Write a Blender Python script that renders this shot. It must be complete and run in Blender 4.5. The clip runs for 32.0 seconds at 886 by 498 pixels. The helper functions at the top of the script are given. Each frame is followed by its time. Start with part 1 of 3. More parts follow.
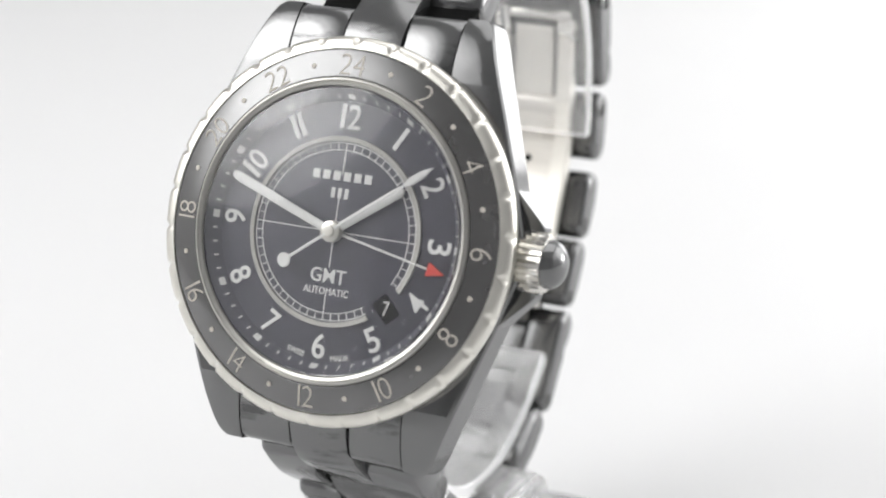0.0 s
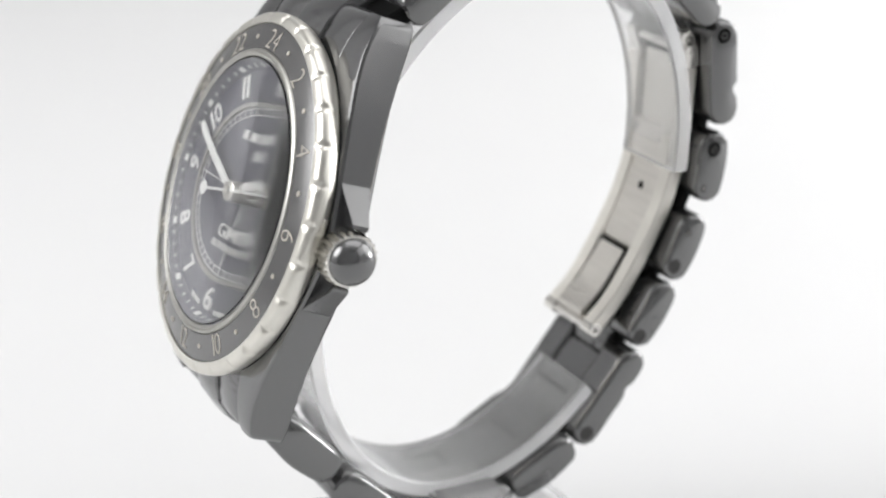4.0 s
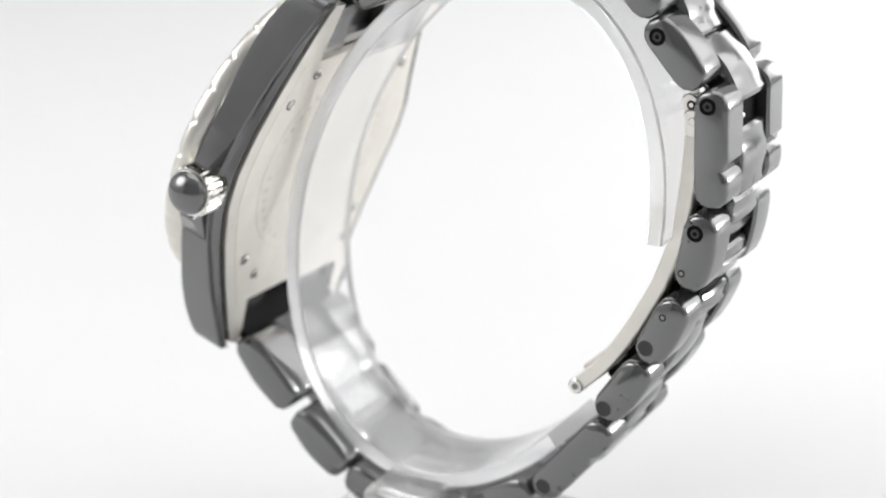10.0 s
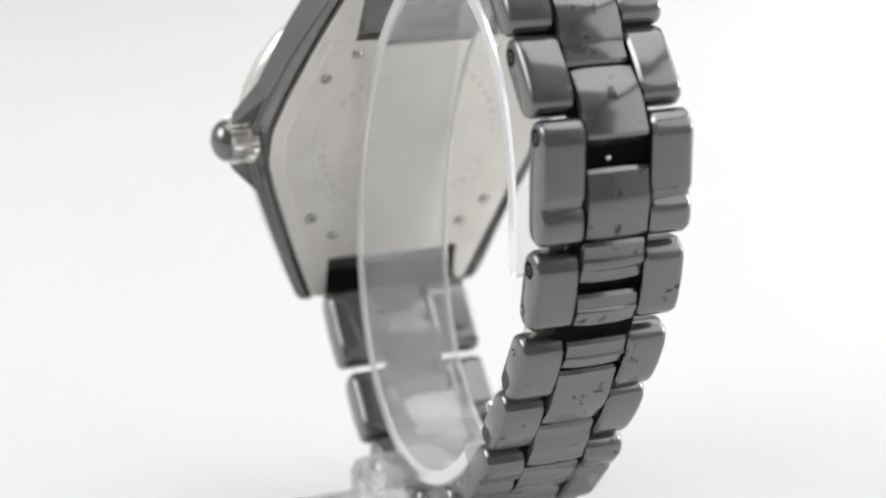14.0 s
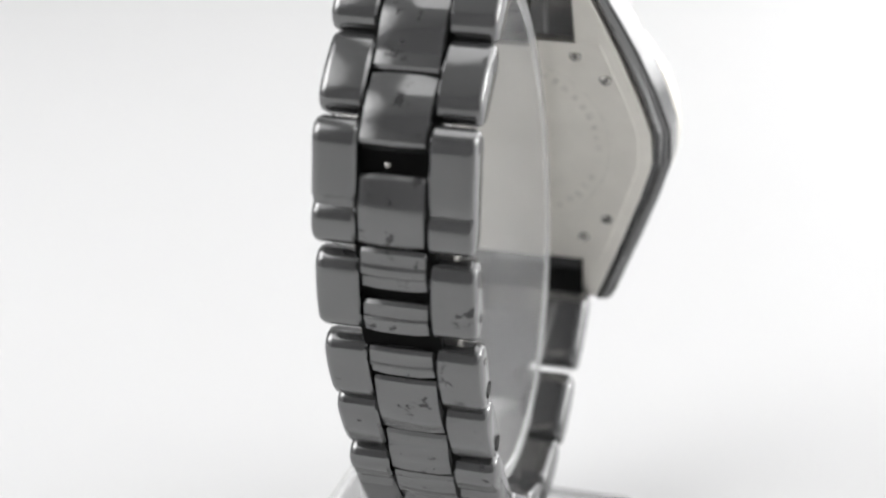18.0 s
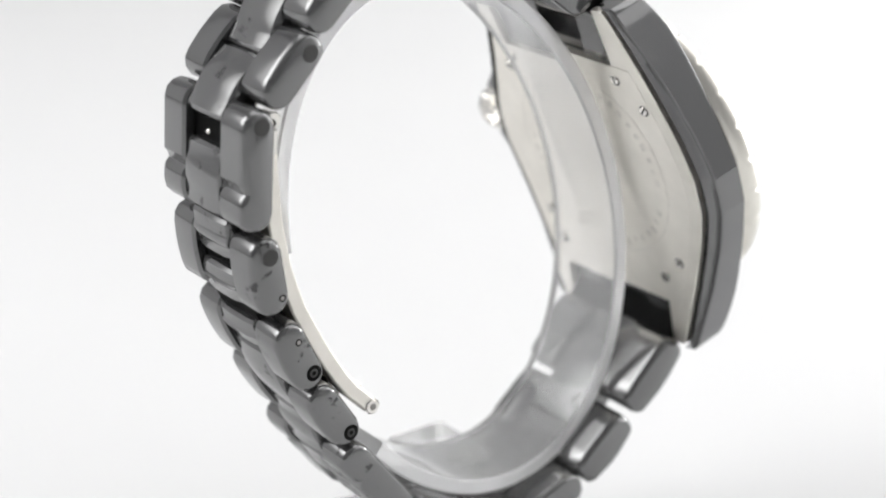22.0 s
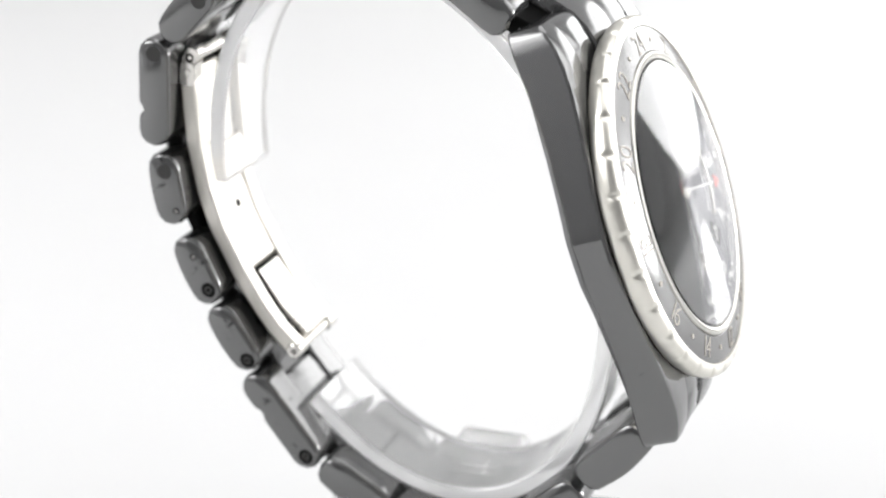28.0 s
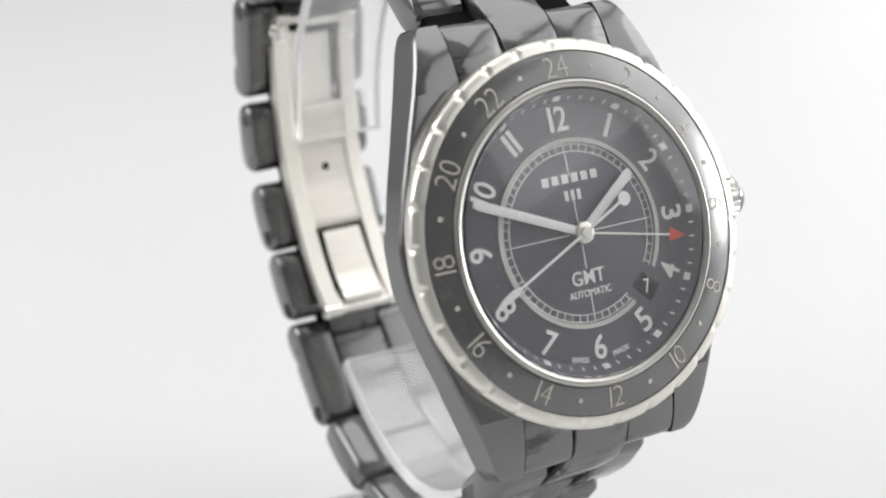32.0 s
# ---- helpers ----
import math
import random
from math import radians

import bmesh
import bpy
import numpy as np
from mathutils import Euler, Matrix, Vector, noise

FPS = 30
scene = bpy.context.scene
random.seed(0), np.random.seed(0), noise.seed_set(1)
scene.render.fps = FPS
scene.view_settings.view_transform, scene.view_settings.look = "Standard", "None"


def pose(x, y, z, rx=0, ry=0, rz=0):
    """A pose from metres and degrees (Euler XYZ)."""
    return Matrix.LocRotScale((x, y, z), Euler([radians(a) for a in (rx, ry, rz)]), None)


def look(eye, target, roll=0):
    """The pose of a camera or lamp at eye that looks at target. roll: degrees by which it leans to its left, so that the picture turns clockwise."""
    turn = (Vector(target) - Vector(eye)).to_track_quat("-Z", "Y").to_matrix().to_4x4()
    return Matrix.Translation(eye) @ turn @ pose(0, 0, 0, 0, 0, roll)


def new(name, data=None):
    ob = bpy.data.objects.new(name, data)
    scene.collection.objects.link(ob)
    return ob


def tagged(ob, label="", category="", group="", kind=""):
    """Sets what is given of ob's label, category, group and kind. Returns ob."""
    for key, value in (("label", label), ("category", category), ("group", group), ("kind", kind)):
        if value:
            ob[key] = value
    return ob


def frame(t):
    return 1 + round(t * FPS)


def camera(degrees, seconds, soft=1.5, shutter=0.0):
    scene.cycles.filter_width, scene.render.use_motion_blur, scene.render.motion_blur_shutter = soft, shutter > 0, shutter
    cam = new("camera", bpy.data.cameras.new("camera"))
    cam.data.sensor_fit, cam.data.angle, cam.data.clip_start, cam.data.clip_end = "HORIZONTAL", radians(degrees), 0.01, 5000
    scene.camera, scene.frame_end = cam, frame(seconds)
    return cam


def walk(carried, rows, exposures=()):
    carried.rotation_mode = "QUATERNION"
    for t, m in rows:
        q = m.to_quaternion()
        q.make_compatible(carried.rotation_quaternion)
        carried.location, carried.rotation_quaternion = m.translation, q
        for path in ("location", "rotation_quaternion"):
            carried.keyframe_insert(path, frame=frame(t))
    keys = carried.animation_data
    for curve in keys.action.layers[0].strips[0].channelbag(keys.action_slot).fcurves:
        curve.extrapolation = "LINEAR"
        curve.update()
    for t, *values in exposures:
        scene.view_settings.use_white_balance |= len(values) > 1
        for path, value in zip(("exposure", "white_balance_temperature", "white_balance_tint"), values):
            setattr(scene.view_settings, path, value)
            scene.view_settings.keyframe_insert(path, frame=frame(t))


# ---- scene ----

MM = 0.001
LIFT = 0.0745              # height of the turning centre over the table
SPIN = 9.4318              # degrees per second, clockwise seen from above

# ---- camera: stands still ----
CAM_AT = (0.0, -0.2117, 0.04807 + LIFT)
cam = camera(26.56, 32.0, soft=2.0)
CAM_POSE = Matrix((
    (0.99995184, -0.00690184, 0.00697770, CAM_AT[0]),
    (0.00893044, 0.34497117, -0.93857080, CAM_AT[1]),
    (0.00407076, 0.93858791, 0.34501619, CAM_AT[2]),
    (0, 0, 0, 1)))
walk(cam, [(0.0, CAM_POSE), (32.0, CAM_POSE)],
     [(0, 0.04), (1, 0.03), (2, 0.07), (3, -0.02), (6, 0.11), (9, 0.1), (13, 0.04), (16.5, 0.08), (19, -0.02), (21, 0.03), (23, 0.1), (25, 0.18), (28, 0.13), (29.2, 0.03), (30.5, -0.06), (32, -0.07)])
cam.data.dof.use_dof = True
cam.data.dof.focus_distance = 0.205
cam.data.dof.aperture_fstop = 20.0

# ---- world and lamps of the photo tent ----
world = bpy.data.worlds.new("world")
scene.world = world
world.use_nodes = True
world.node_tree.nodes["Background"].inputs[0].default_value = (1, 1, 1, 1)
world.node_tree.nodes["Background"].inputs[1].default_value = 0.15


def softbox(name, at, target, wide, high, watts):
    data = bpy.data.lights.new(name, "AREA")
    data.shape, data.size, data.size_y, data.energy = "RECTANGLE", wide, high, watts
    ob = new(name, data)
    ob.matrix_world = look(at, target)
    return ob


# one lamp behind a round diffuser on the right: brighter towards its middle
for k, (radius, high, watts) in enumerate(((0.20, 0.21, 0.62), (0.095, 0.11, 0.12), (0.066, 0.095, 0.16), (0.046, 0.09, 0.20), (0.030, 0.088, 0.20))):
    lamp = softbox("softbox_right", (0.436 - 0.003 * k, 0.116 - 0.001 * k, high), (0, 0, 0.06), 2 * radius, 2 * radius, watts)
    lamp.data.shape = "DISK"
# its weaker twin farther back
softbox("softbox_back", (0.295, 0.378, 0.125), (0, 0, 0.06), 0.24, 0.24, 0.52).data.shape = "DISK"
# added fill lamp along the right tent wall, to brighten that side
softbox("side_fill", (0.885, 0.05, 0.55), (0, 0.05, 0.45), 1.3, 0.9, 3.6)
# and a larger, softer one high on the left
for k, (radius, watts) in enumerate(((0.25, 0.75), (0.20, 0.62), (0.145, 0.58))):
    lamp = softbox("softbox_left", (-0.42 + 0.003 * k, -0.08 + 0.001 * k, 0.37 - 0.003 * k), (0, 0, 0.05), 2 * radius, 2 * radius, watts)
    lamp.data.shape = "DISK"
softbox("softbox_top", (0.25, 0.30, 1.05), (0.25, 0.301, 0), 1.1, 1.0, 5.5)

# ---- materials ----


def material(name, base, rough=0.4, metal=0.0, ior=1.5, grain=0.0, scale=800.0, bump=0.0, rough_var=0.0, tint=None, stretch=(1, 1, 1), clear=0.0):
    """Principled surface with two scales of noise on colour, gloss and relief."""
    m = bpy.data.materials.new(name)
    m.use_nodes = True
    nt = m.node_tree
    p = nt.nodes["Principled BSDF"]
    p.inputs["Base Color"].default_value = (*base, 1)
    p.inputs["Roughness"].default_value = rough
    p.inputs["Metallic"].default_value = metal
    p.inputs["IOR"].default_value = ior
    p.inputs["Transmission Weight"].default_value = clear
    if grain or bump or rough_var:
        tc = nt.nodes.new("ShaderNodeTexCoord")
        mp = nt.nodes.new("ShaderNodeMapping")
        mp.inputs["Scale"].default_value = stretch
        nt.links.new(tc.outputs["Object"], mp.inputs["Vector"])
        fine = nt.nodes.new("ShaderNodeTexNoise")
        fine.inputs["Scale"].default_value = scale
        fine.inputs["Detail"].default_value = 4
        wide = nt.nodes.new("ShaderNodeTexNoise")
        wide.inputs["Scale"].default_value = scale * 0.13
        wide.inputs["Detail"].default_value = 3
        for n in (fine, wide):
            nt.links.new(mp.outputs[0], n.inputs["Vector"])
        both = nt.nodes.new("ShaderNodeMath")
        both.operation = "MULTIPLY_ADD"
        nt.links.new(wide.outputs[0], both.inputs[0])
        both.inputs[1].default_value = 1.0
        nt.links.new(fine.outputs[0], both.inputs[2])
        if grain:
            mix = nt.nodes.new("ShaderNodeMix")
            mix.data_type = "RGBA"
            other = tint or tuple(max(0.0, c * (1 - grain)) for c in base)
            mix.inputs["A"].default_value = (*base, 1)
            mix.inputs["B"].default_value = (*other, 1)
            rng = nt.nodes.new("ShaderNodeMapRange")
            rng.inputs["From Min"].default_value = 0.75
            rng.inputs["From Max"].default_value = 1.3
            nt.links.new(both.outputs[0], rng.inputs["Value"])
            nt.links.new(rng.outputs[0], mix.inputs["Factor"])
            nt.links.new(mix.outputs["Result"], p.inputs["Base Color"])
        if rough_var:
            rr = nt.nodes.new("ShaderNodeMapRange")
            rr.inputs["From Min"].default_value = 0.7
            rr.inputs["From Max"].default_value = 1.35
            rr.inputs["To Min"].default_value = max(0.0, rough - rough_var)
            rr.inputs["To Max"].default_value = rough + rough_var
            nt.links.new(both.outputs[0], rr.inputs["Value"])
            nt.links.new(rr.outputs[0], p.inputs["Roughness"])
        if bump:
            b = nt.nodes.new("ShaderNodeBump")
            b.inputs["Strength"].default_value = bump
            b.inputs["Distance"].default_value = 0.0001
            nt.links.new(both.outputs[0], b.inputs["Height"])
            nt.links.new(b.outputs[0], p.inputs["Normal"])
    return m


CERAMIC = material("polished_black_ceramic", (0.042, 0.042, 0.043), 0.14, 0, 2.35, grain=0.4, scale=300, bump=0.02, rough_var=0.05)
PIN = material("dull_steel_pin", (0.32, 0.31, 0.30), 0.35, 1.0, grain=0.2, scale=800)
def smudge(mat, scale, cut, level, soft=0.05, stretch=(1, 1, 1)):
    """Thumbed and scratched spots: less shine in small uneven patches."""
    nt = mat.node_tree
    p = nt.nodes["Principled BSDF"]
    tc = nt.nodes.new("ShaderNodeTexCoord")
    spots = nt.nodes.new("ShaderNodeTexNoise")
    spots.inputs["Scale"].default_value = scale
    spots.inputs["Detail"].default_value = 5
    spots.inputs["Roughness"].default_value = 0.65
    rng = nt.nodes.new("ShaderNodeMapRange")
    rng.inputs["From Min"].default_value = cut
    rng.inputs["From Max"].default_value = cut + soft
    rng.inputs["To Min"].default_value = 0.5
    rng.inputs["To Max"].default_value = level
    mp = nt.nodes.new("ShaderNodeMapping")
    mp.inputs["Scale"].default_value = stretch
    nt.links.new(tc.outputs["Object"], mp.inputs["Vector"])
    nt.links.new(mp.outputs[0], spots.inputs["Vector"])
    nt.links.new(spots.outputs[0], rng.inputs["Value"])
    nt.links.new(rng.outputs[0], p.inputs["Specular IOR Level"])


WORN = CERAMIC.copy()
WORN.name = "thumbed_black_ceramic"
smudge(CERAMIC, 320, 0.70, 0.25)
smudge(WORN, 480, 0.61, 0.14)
SCUFFED = CERAMIC.copy()
SCUFFED.name = "scuffed_black_ceramic"
smudge(SCUFFED, 420, 0.54, 0.10, 0.16, (0.35, 1, 1))
SOCKET = material("dull_dark_steel", (0.03, 0.029, 0.028), 0.5, 0.0, grain=0.2, scale=900)
# dull near-black: for black parts, and for shade put into gaps and slots
DARK = material("black_parts_and_shade", (0.006, 0.006, 0.006), 0.5)
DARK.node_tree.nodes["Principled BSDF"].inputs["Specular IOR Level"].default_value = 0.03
STEEL = material("polished_steel", (0.78, 0.76, 0.72), 0.16, 1.0, grain=0.12, scale=600, bump=0.03, rough_var=0.06)
BRUSHED = material("brushed_steel", (0.74, 0.71, 0.66), 0.34, 1.0, grain=0.12, scale=500, bump=0.06, rough_var=0.08, stretch=(0.25, 3, 3))
BEZEL = material("satin_pale_steel", (0.78, 0.76, 0.70), 0.34, 1.0, grain=0.10, scale=500, bump=0.04, rough_var=0.06)
BACK = material("warm_brushed_steel", (0.80, 0.775, 0.72), 0.46, 1.0, grain=0.09, scale=260, rough_var=0.05)
ETCHED = material("etched_steel_lines", (0.755, 0.73, 0.68), 0.5, 1.0, grain=0.25, scale=900)
RING = material("grey_satin_steel", (0.50, 0.49, 0.46), 0.38, 1.0, grain=0.12, scale=500, bump=0.03, rough_var=0.06)
DIAL = material("black_dial_lacquer", (0.082, 0.080, 0.106), 0.32, 0, 1.5, grain=0.3, scale=900)
INSERT = material("black_bezel_ceramic", (0.060, 0.058, 0.057), 0.21, 0, 2.2, grain=0.3, scale=400, bump=0.02, rough_var=0.05)
LUME = material("white_luminous_paint", (0.82, 0.82, 0.80), 0.55, grain=0.08, scale=2000, bump=0.05)
ENGRAVED = material("engraved_warm_grey", (0.58, 0.54, 0.48), 0.5, grain=0.2, scale=1500)
RED = material("red_paint", (0.75, 0.05, 0.03), 0.4, grain=0.15, scale=1500)
ACRYLIC = material("clear_acrylic", (1.0, 1.0, 1.0), 0.0, 0, 1.45, clear=0.88)
# white put into the band's edges for the light piped through the acrylic
EDGE_WHITE = material("whitened_acrylic_edge", (0.97, 0.97, 0.97), 0.14, 0, 1.45, clear=0.6, grain=0.04, scale=300)
CRYSTAL = material("sapphire_crystal", (1, 1, 1), 0.0, 0, 1.72, clear=1.0)
TENT = material("white_tent_cloth", (0.86, 0.86, 0.86), 0.8, grain=0.03, scale=20)
SHEET = material("white_paper", (0.65, 0.65, 0.652), 0.75, grain=0.015, scale=25, bump=0.01)
ROOM = material("dim_room_wall", (0.42, 0.42, 0.425), 0.8, grain=0.1, scale=6)

# ---- the tent ----


def mesh_object(name, bm, mat, parent=None, label="", angle=35):
    me = bpy.data.meshes.new(name)
    bmesh.ops.recalc_face_normals(bm, faces=bm.faces)
    bm.to_mesh(me)
    bm.free()
    for f in me.polygons:
        f.use_smooth = True
    me.set_sharp_from_angle(angle=radians(angle))
    me.materials.append(mat)
    ob = new(name, me)
    ob.parent = parent
    if label:
        tagged(ob, label)
    return ob


def part(name, bm, mat, parent, label="", angle=35):
    return mesh_object(name, bm, mat, parent, label, angle)


def slab(x0, x1, y0, y1, z0, z1):
    bm = bmesh.new()
    bmesh.ops.create_cube(bm, size=1)
    for v in bm.verts:
        v.co = Vector(((x0, x1)[v.co.x > 0], (y0, y1)[v.co.y > 0], (z0, z1)[v.co.z > 0]))
    return bm


ground = tagged(mesh_object("ground", slab(-1.2, 1.2, -1.2, 1.6, -0.02, 0.0), SHEET), "white seamless paper table under the stand", "table", kind="structure")
bm = bmesh.new()
prof = [(0.55, 0.004)] + [(0.55 + 0.30 * math.sin(a), 0.304 - 0.30 * math.cos(a)) for a in np.linspace(0, math.pi / 2, 14)[1:]] + [(0.85, 1.1)]
rows = []
for off in (0.0, 0.006):
    rows.append([[bm.verts.new((x, y + off, z - off * 0.5)) for x in (-0.9, 0.9)] for y, z in prof])
for k in range(len(prof) - 1):
    for r in rows:
        bm.faces.new((r[k][0], r[k][1], r[k + 1][1], r[k + 1][0]))
tagged(mesh_object("backdrop", bm, SHEET), "white paper sweep rising behind the table", "backdrop", kind="structure")
for nm, box, mt in (("wall_left", (-0.92, -0.90, -0.9, 0.9, 0, 1.1), TENT), ("wall_right", (0.90, 0.92, -0.9, 0.9, 0, 1.1), TENT),
                    ("wall_front", (-0.9, 0.9, -0.92, -0.90, 0, 1.1), ROOM), ("ceiling", (-0.92, 0.92, -0.92, 0.92, 1.1, 1.12), SHEET)):
    tagged(mesh_object(nm, slab(*box), mt), "plain matt wall of the photo tent", "wall", kind="structure")

# ---- wristwatch ----
# Its own space, in mm: x to three o'clock, y to twelve, z out of the dial.
WATCH_POSE = Matrix((
    (0.9030, 0.1370, -0.4073, -0.01293),
    (-0.4295, 0.3139, -0.8467, -0.02342),
    (0.0118, 0.9395, 0.3423, -0.01926 + LIFT),
    (0, 0, 0, 1)))
WATCH_POSE = Matrix.LocRotScale(WATCH_POSE.translation, WATCH_POSE.to_quaternion().normalized(), None)
watch = tagged(new("wristwatch"), "black ceramic wristwatch with steel bezel on clear stand", "watch")
watch.matrix_world = WATCH_POSE


def lathe(profile, steps, bump=None, axis="z"):
    """Turns (radius, height) pairs, in mm, round an axis; bump(angle, k) adds to a radius."""
    bm = bmesh.new()
    rings = []
    for k, (r, h) in enumerate(profile):
        ring = []
        for s in range(steps):
            a = 2 * math.pi * s / steps
            rr = max(r + (bump(a, k) if bump else 0), 0.001) * MM
            c = (rr * math.sin(a), rr * math.cos(a), h * MM)
            ring.append(bm.verts.new(c if axis == "z" else (h * MM, c[0], c[1])))
        rings.append(ring)
    for a, b in zip(rings, rings[1:]):
        for s in range(steps):
            bm.faces.new((a[s], a[(s + 1) % steps], b[(s + 1) % steps], b[s]))
    return bm


def strip(pts, r_out, r_in, inset=0.0, notch=None, square=1.0, arch=0.0):
    """Outline, in (y, z), of a bar that follows pts, with rounded ends; notch: (share, depth, width) on the outer side."""
    pts = [Vector(p) for p in pts]
    heart = Vector((5, -30))
    n = len(pts)
    dirs = [(pts[min(i + 1, n - 1)] - pts[max(i - 1, 0)]).normalized() for i in range(n)]
    nors = [Vector((-d.y, d.x)) for d in dirs]
    if nors[n // 2].dot(pts[n // 2] - heart) < 0:
        nors = [-v for v in nors]
    out, inn = [], []
    for i in range(n):
        cut = 0.0
        if notch:
            cut = notch[1] * max(0.0, 1 - abs(i / (n - 1) - notch[0]) / notch[2])
        out.append(pts[i] + nors[i] * (r_out - inset - cut + arch * math.sin(math.pi * i / (n - 1))))
        inn.append(pts[i] - nors[i] * (r_in - inset))

    def cap(c, d, v, first, last):
        got = []
        for k in range(1, 6):
            a = math.pi * k / 6
            s = (r_out + r_in) / 2 - inset
            mid = (first + last) / 2
            c = math.cos(a)
            got.append(mid + v * (math.copysign(abs(c) ** square, c) * (first - last).length / 2) + d * (math.sin(a) ** square * s))
        return got
    end = cap(pts[-1], dirs[-1], nors[-1], out[-1], inn[-1])
    start = cap(pts[0], -dirs[0], -nors[0], inn[0], out[0])
    return out + end + inn[::-1] + start


def bar_mesh(rings):
    """Closed mesh through outlines [(x, [(y, z), ...]), ...], in mm."""
    bm = bmesh.new()
    loops = [[bm.verts.new((x * MM, p[0] * MM, p[1] * MM)) for p in poly] for x, poly in rings]
    n = len(loops[0])
    for a, b in zip(loops, loops[1:]):
        for k in range(n):
            bm.faces.new((a[k], a[(k + 1) % n], b[(k + 1) % n], b[k]))
    bm.faces.new(loops[0][::-1])
    bm.faces.new(loops[-1])
    return bm


def rod(a, b, r, n=16, bevel=0.0):
    """Round bar from a to b, in mm."""
    a, b = Vector(a), Vector(b)
    q = (b - a).to_track_quat("Z", "Y").to_matrix()
    length = (b - a).length
    bm = bmesh.new()
    prof = [(r - bevel, 0), (r, bevel), (r, length - bevel), (r - bevel, length)] if bevel else [(r, 0), (r, length)]
    loops = [[bm.verts.new((a + q @ Vector((rr * math.cos(2 * math.pi * k / n), rr * math.sin(2 * math.pi * k / n), h))) * MM) for k in range(n)] for rr, h in prof]
    for u, v in zip(loops, loops[1:]):
        for k in range(n):
            bm.faces.new((u[k], u[(k + 1) % n], v[(k + 1) % n], v[k]))
    bm.faces.new(loops[0][::-1])
    bm.faces.new(loops[-1])
    return bm


# side line of the bracelet: (start, end) of each pair of outer links, from six o'clock round the back to twelve
LINKS = [((-24.6, -10.6), (-27.4, -16.2)), ((-30.2, -20.8), (-32.1, -25.6)), ((-33.2, -30.0), (-33.3, -34.6)), ((-32.2, -38.3), (-29.6, -42.3)),
         ((-26.6, -45.6), (-22.4, -49.2)), ((-18.9, -52.0), (-9.4, -55.2)), ((-5.0, -55.2), (0.0, -56.4)), ((4.2, -56.9), (9.2, -57.4)),
         ((14.8, -57.5), (19.8, -56.5)), ((24.5, -55.8), (33.0, -52.2)), ((35.3, -48.5), (37.6, -44.0)), ((40.3, -41.1), (42.3, -36.9)),
         ((42.9, -33.5), (43.0, -29.0)), ((42.2, -25.8), (40.0, -21.6)), ((38.0, -18.9), (34.6, -15.9)), ((31.6, -13.5), (26.5, -10.15))]


def half_width(z):
    return 8.45 + 1.45 * min(1.0, max(0.0, (z + 44) / 34))


def drift(z):
    return 0.0235 * z


def along(p, q, n):
    return [Vector(p).lerp(Vector(q), i / (n - 1)) for i in range(n)]


# pins on the sides of the clasp links, in (y, z): wide screwed ones and narrow ones
WIDE_PIN = {5: (-19.1, -51.85), 6: (-5.5, -54.75), 7: (4.15, -56.35), 8: (19.5, -56.2), 9: (33.1, -51.9), 10: (37.4, -43.9), 11: (42.1, -36.9)}
SLIM_PIN = {7: (8.6, -56.7), 8: (14.5, -56.6)}
for i, (a, b) in enumerate(LINKS):
    mid = (a[1] + b[1]) / 2
    w, dx = half_width(mid), drift(mid)
    notch = (0.27, 0.75, 0.10) if i == 9 else ((0.72, 0.6, 0.10) if i == 5 else None)
    pts = along(a, b, 17 if notch else 9)
    r = 2.0 if 4 < i < 12 else 2.15
    bulge = 0.0 if 4 < i < 12 else 0.15
    square = 1.0 if 4 < i < 12 else 0.75
    for side in (1, -1):
        rings = [(dx + side * x, strip(pts, r + bulge, r, inset, notch, square, 0.0 if notch else (0.16 if 4 < i < 12 else 0.3))) for x, inset in ((3.75, 0.35), (4.05, 0.0), (w - 0.85, 0.0), (w - 0.5, 0.06), (w - 0.15, 0.26), (w, 0.5))]
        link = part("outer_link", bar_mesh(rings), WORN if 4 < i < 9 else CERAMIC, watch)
        xe = dx + side * w
        if i in WIDE_PIN:
            e = WIDE_PIN[i]
            plain = (side > 0) == (i < 8)
            pin = part("pin", rod((xe - side * 0.4, *e), (xe + side * 0.025, *e), 0.95, 20, 0.02), SOCKET if plain else DARK, link)
            if not plain:
                part("pin_head", rod((xe, *e), (xe + side * 0.05, *e), 0.52, 16, 0.03), SOCKET, link)
                part("pin_socket", rod((xe + side * 0.03, *e), (xe + side * 0.065, *e), 0.27, 6), DARK, link)
        if i in SLIM_PIN:
            e = SLIM_PIN[i]
            part("pin_socket", rod((xe - side * 0.4, *e), (xe + side * 0.02, *e), 0.42, 14), DARK, link)
            part("pin", rod((xe - side * 0.4, *e), (xe + side * 0.05, *e), 0.26, 14, 0.04), PIN, link)

# line through all the link ends, for the centre links
LINE = [Vector(p) for pair in LINKS for p in pair]
DIST = [0.0]
for p, q in zip(LINE, LINE[1:]):
    DIST.append(DIST[-1] + (q - p).length)


def at_share(i, f):
    """Length along the line at share f of link i (0 and 1: its rounded ends)."""
    lo, hi = DIST[2 * i] - 1.9, DIST[2 * i + 1] + 1.9
    return lo + (hi - lo) * f


def on_line(s):
    k = max(0, min(len(DIST) - 2, next((j for j in range(len(DIST) - 1) if DIST[j + 1] >= s), len(DIST) - 2)))
    return LINE[k].lerp(LINE[k + 1], (s - DIST[k]) / (DIST[k + 1] - DIST[k]))


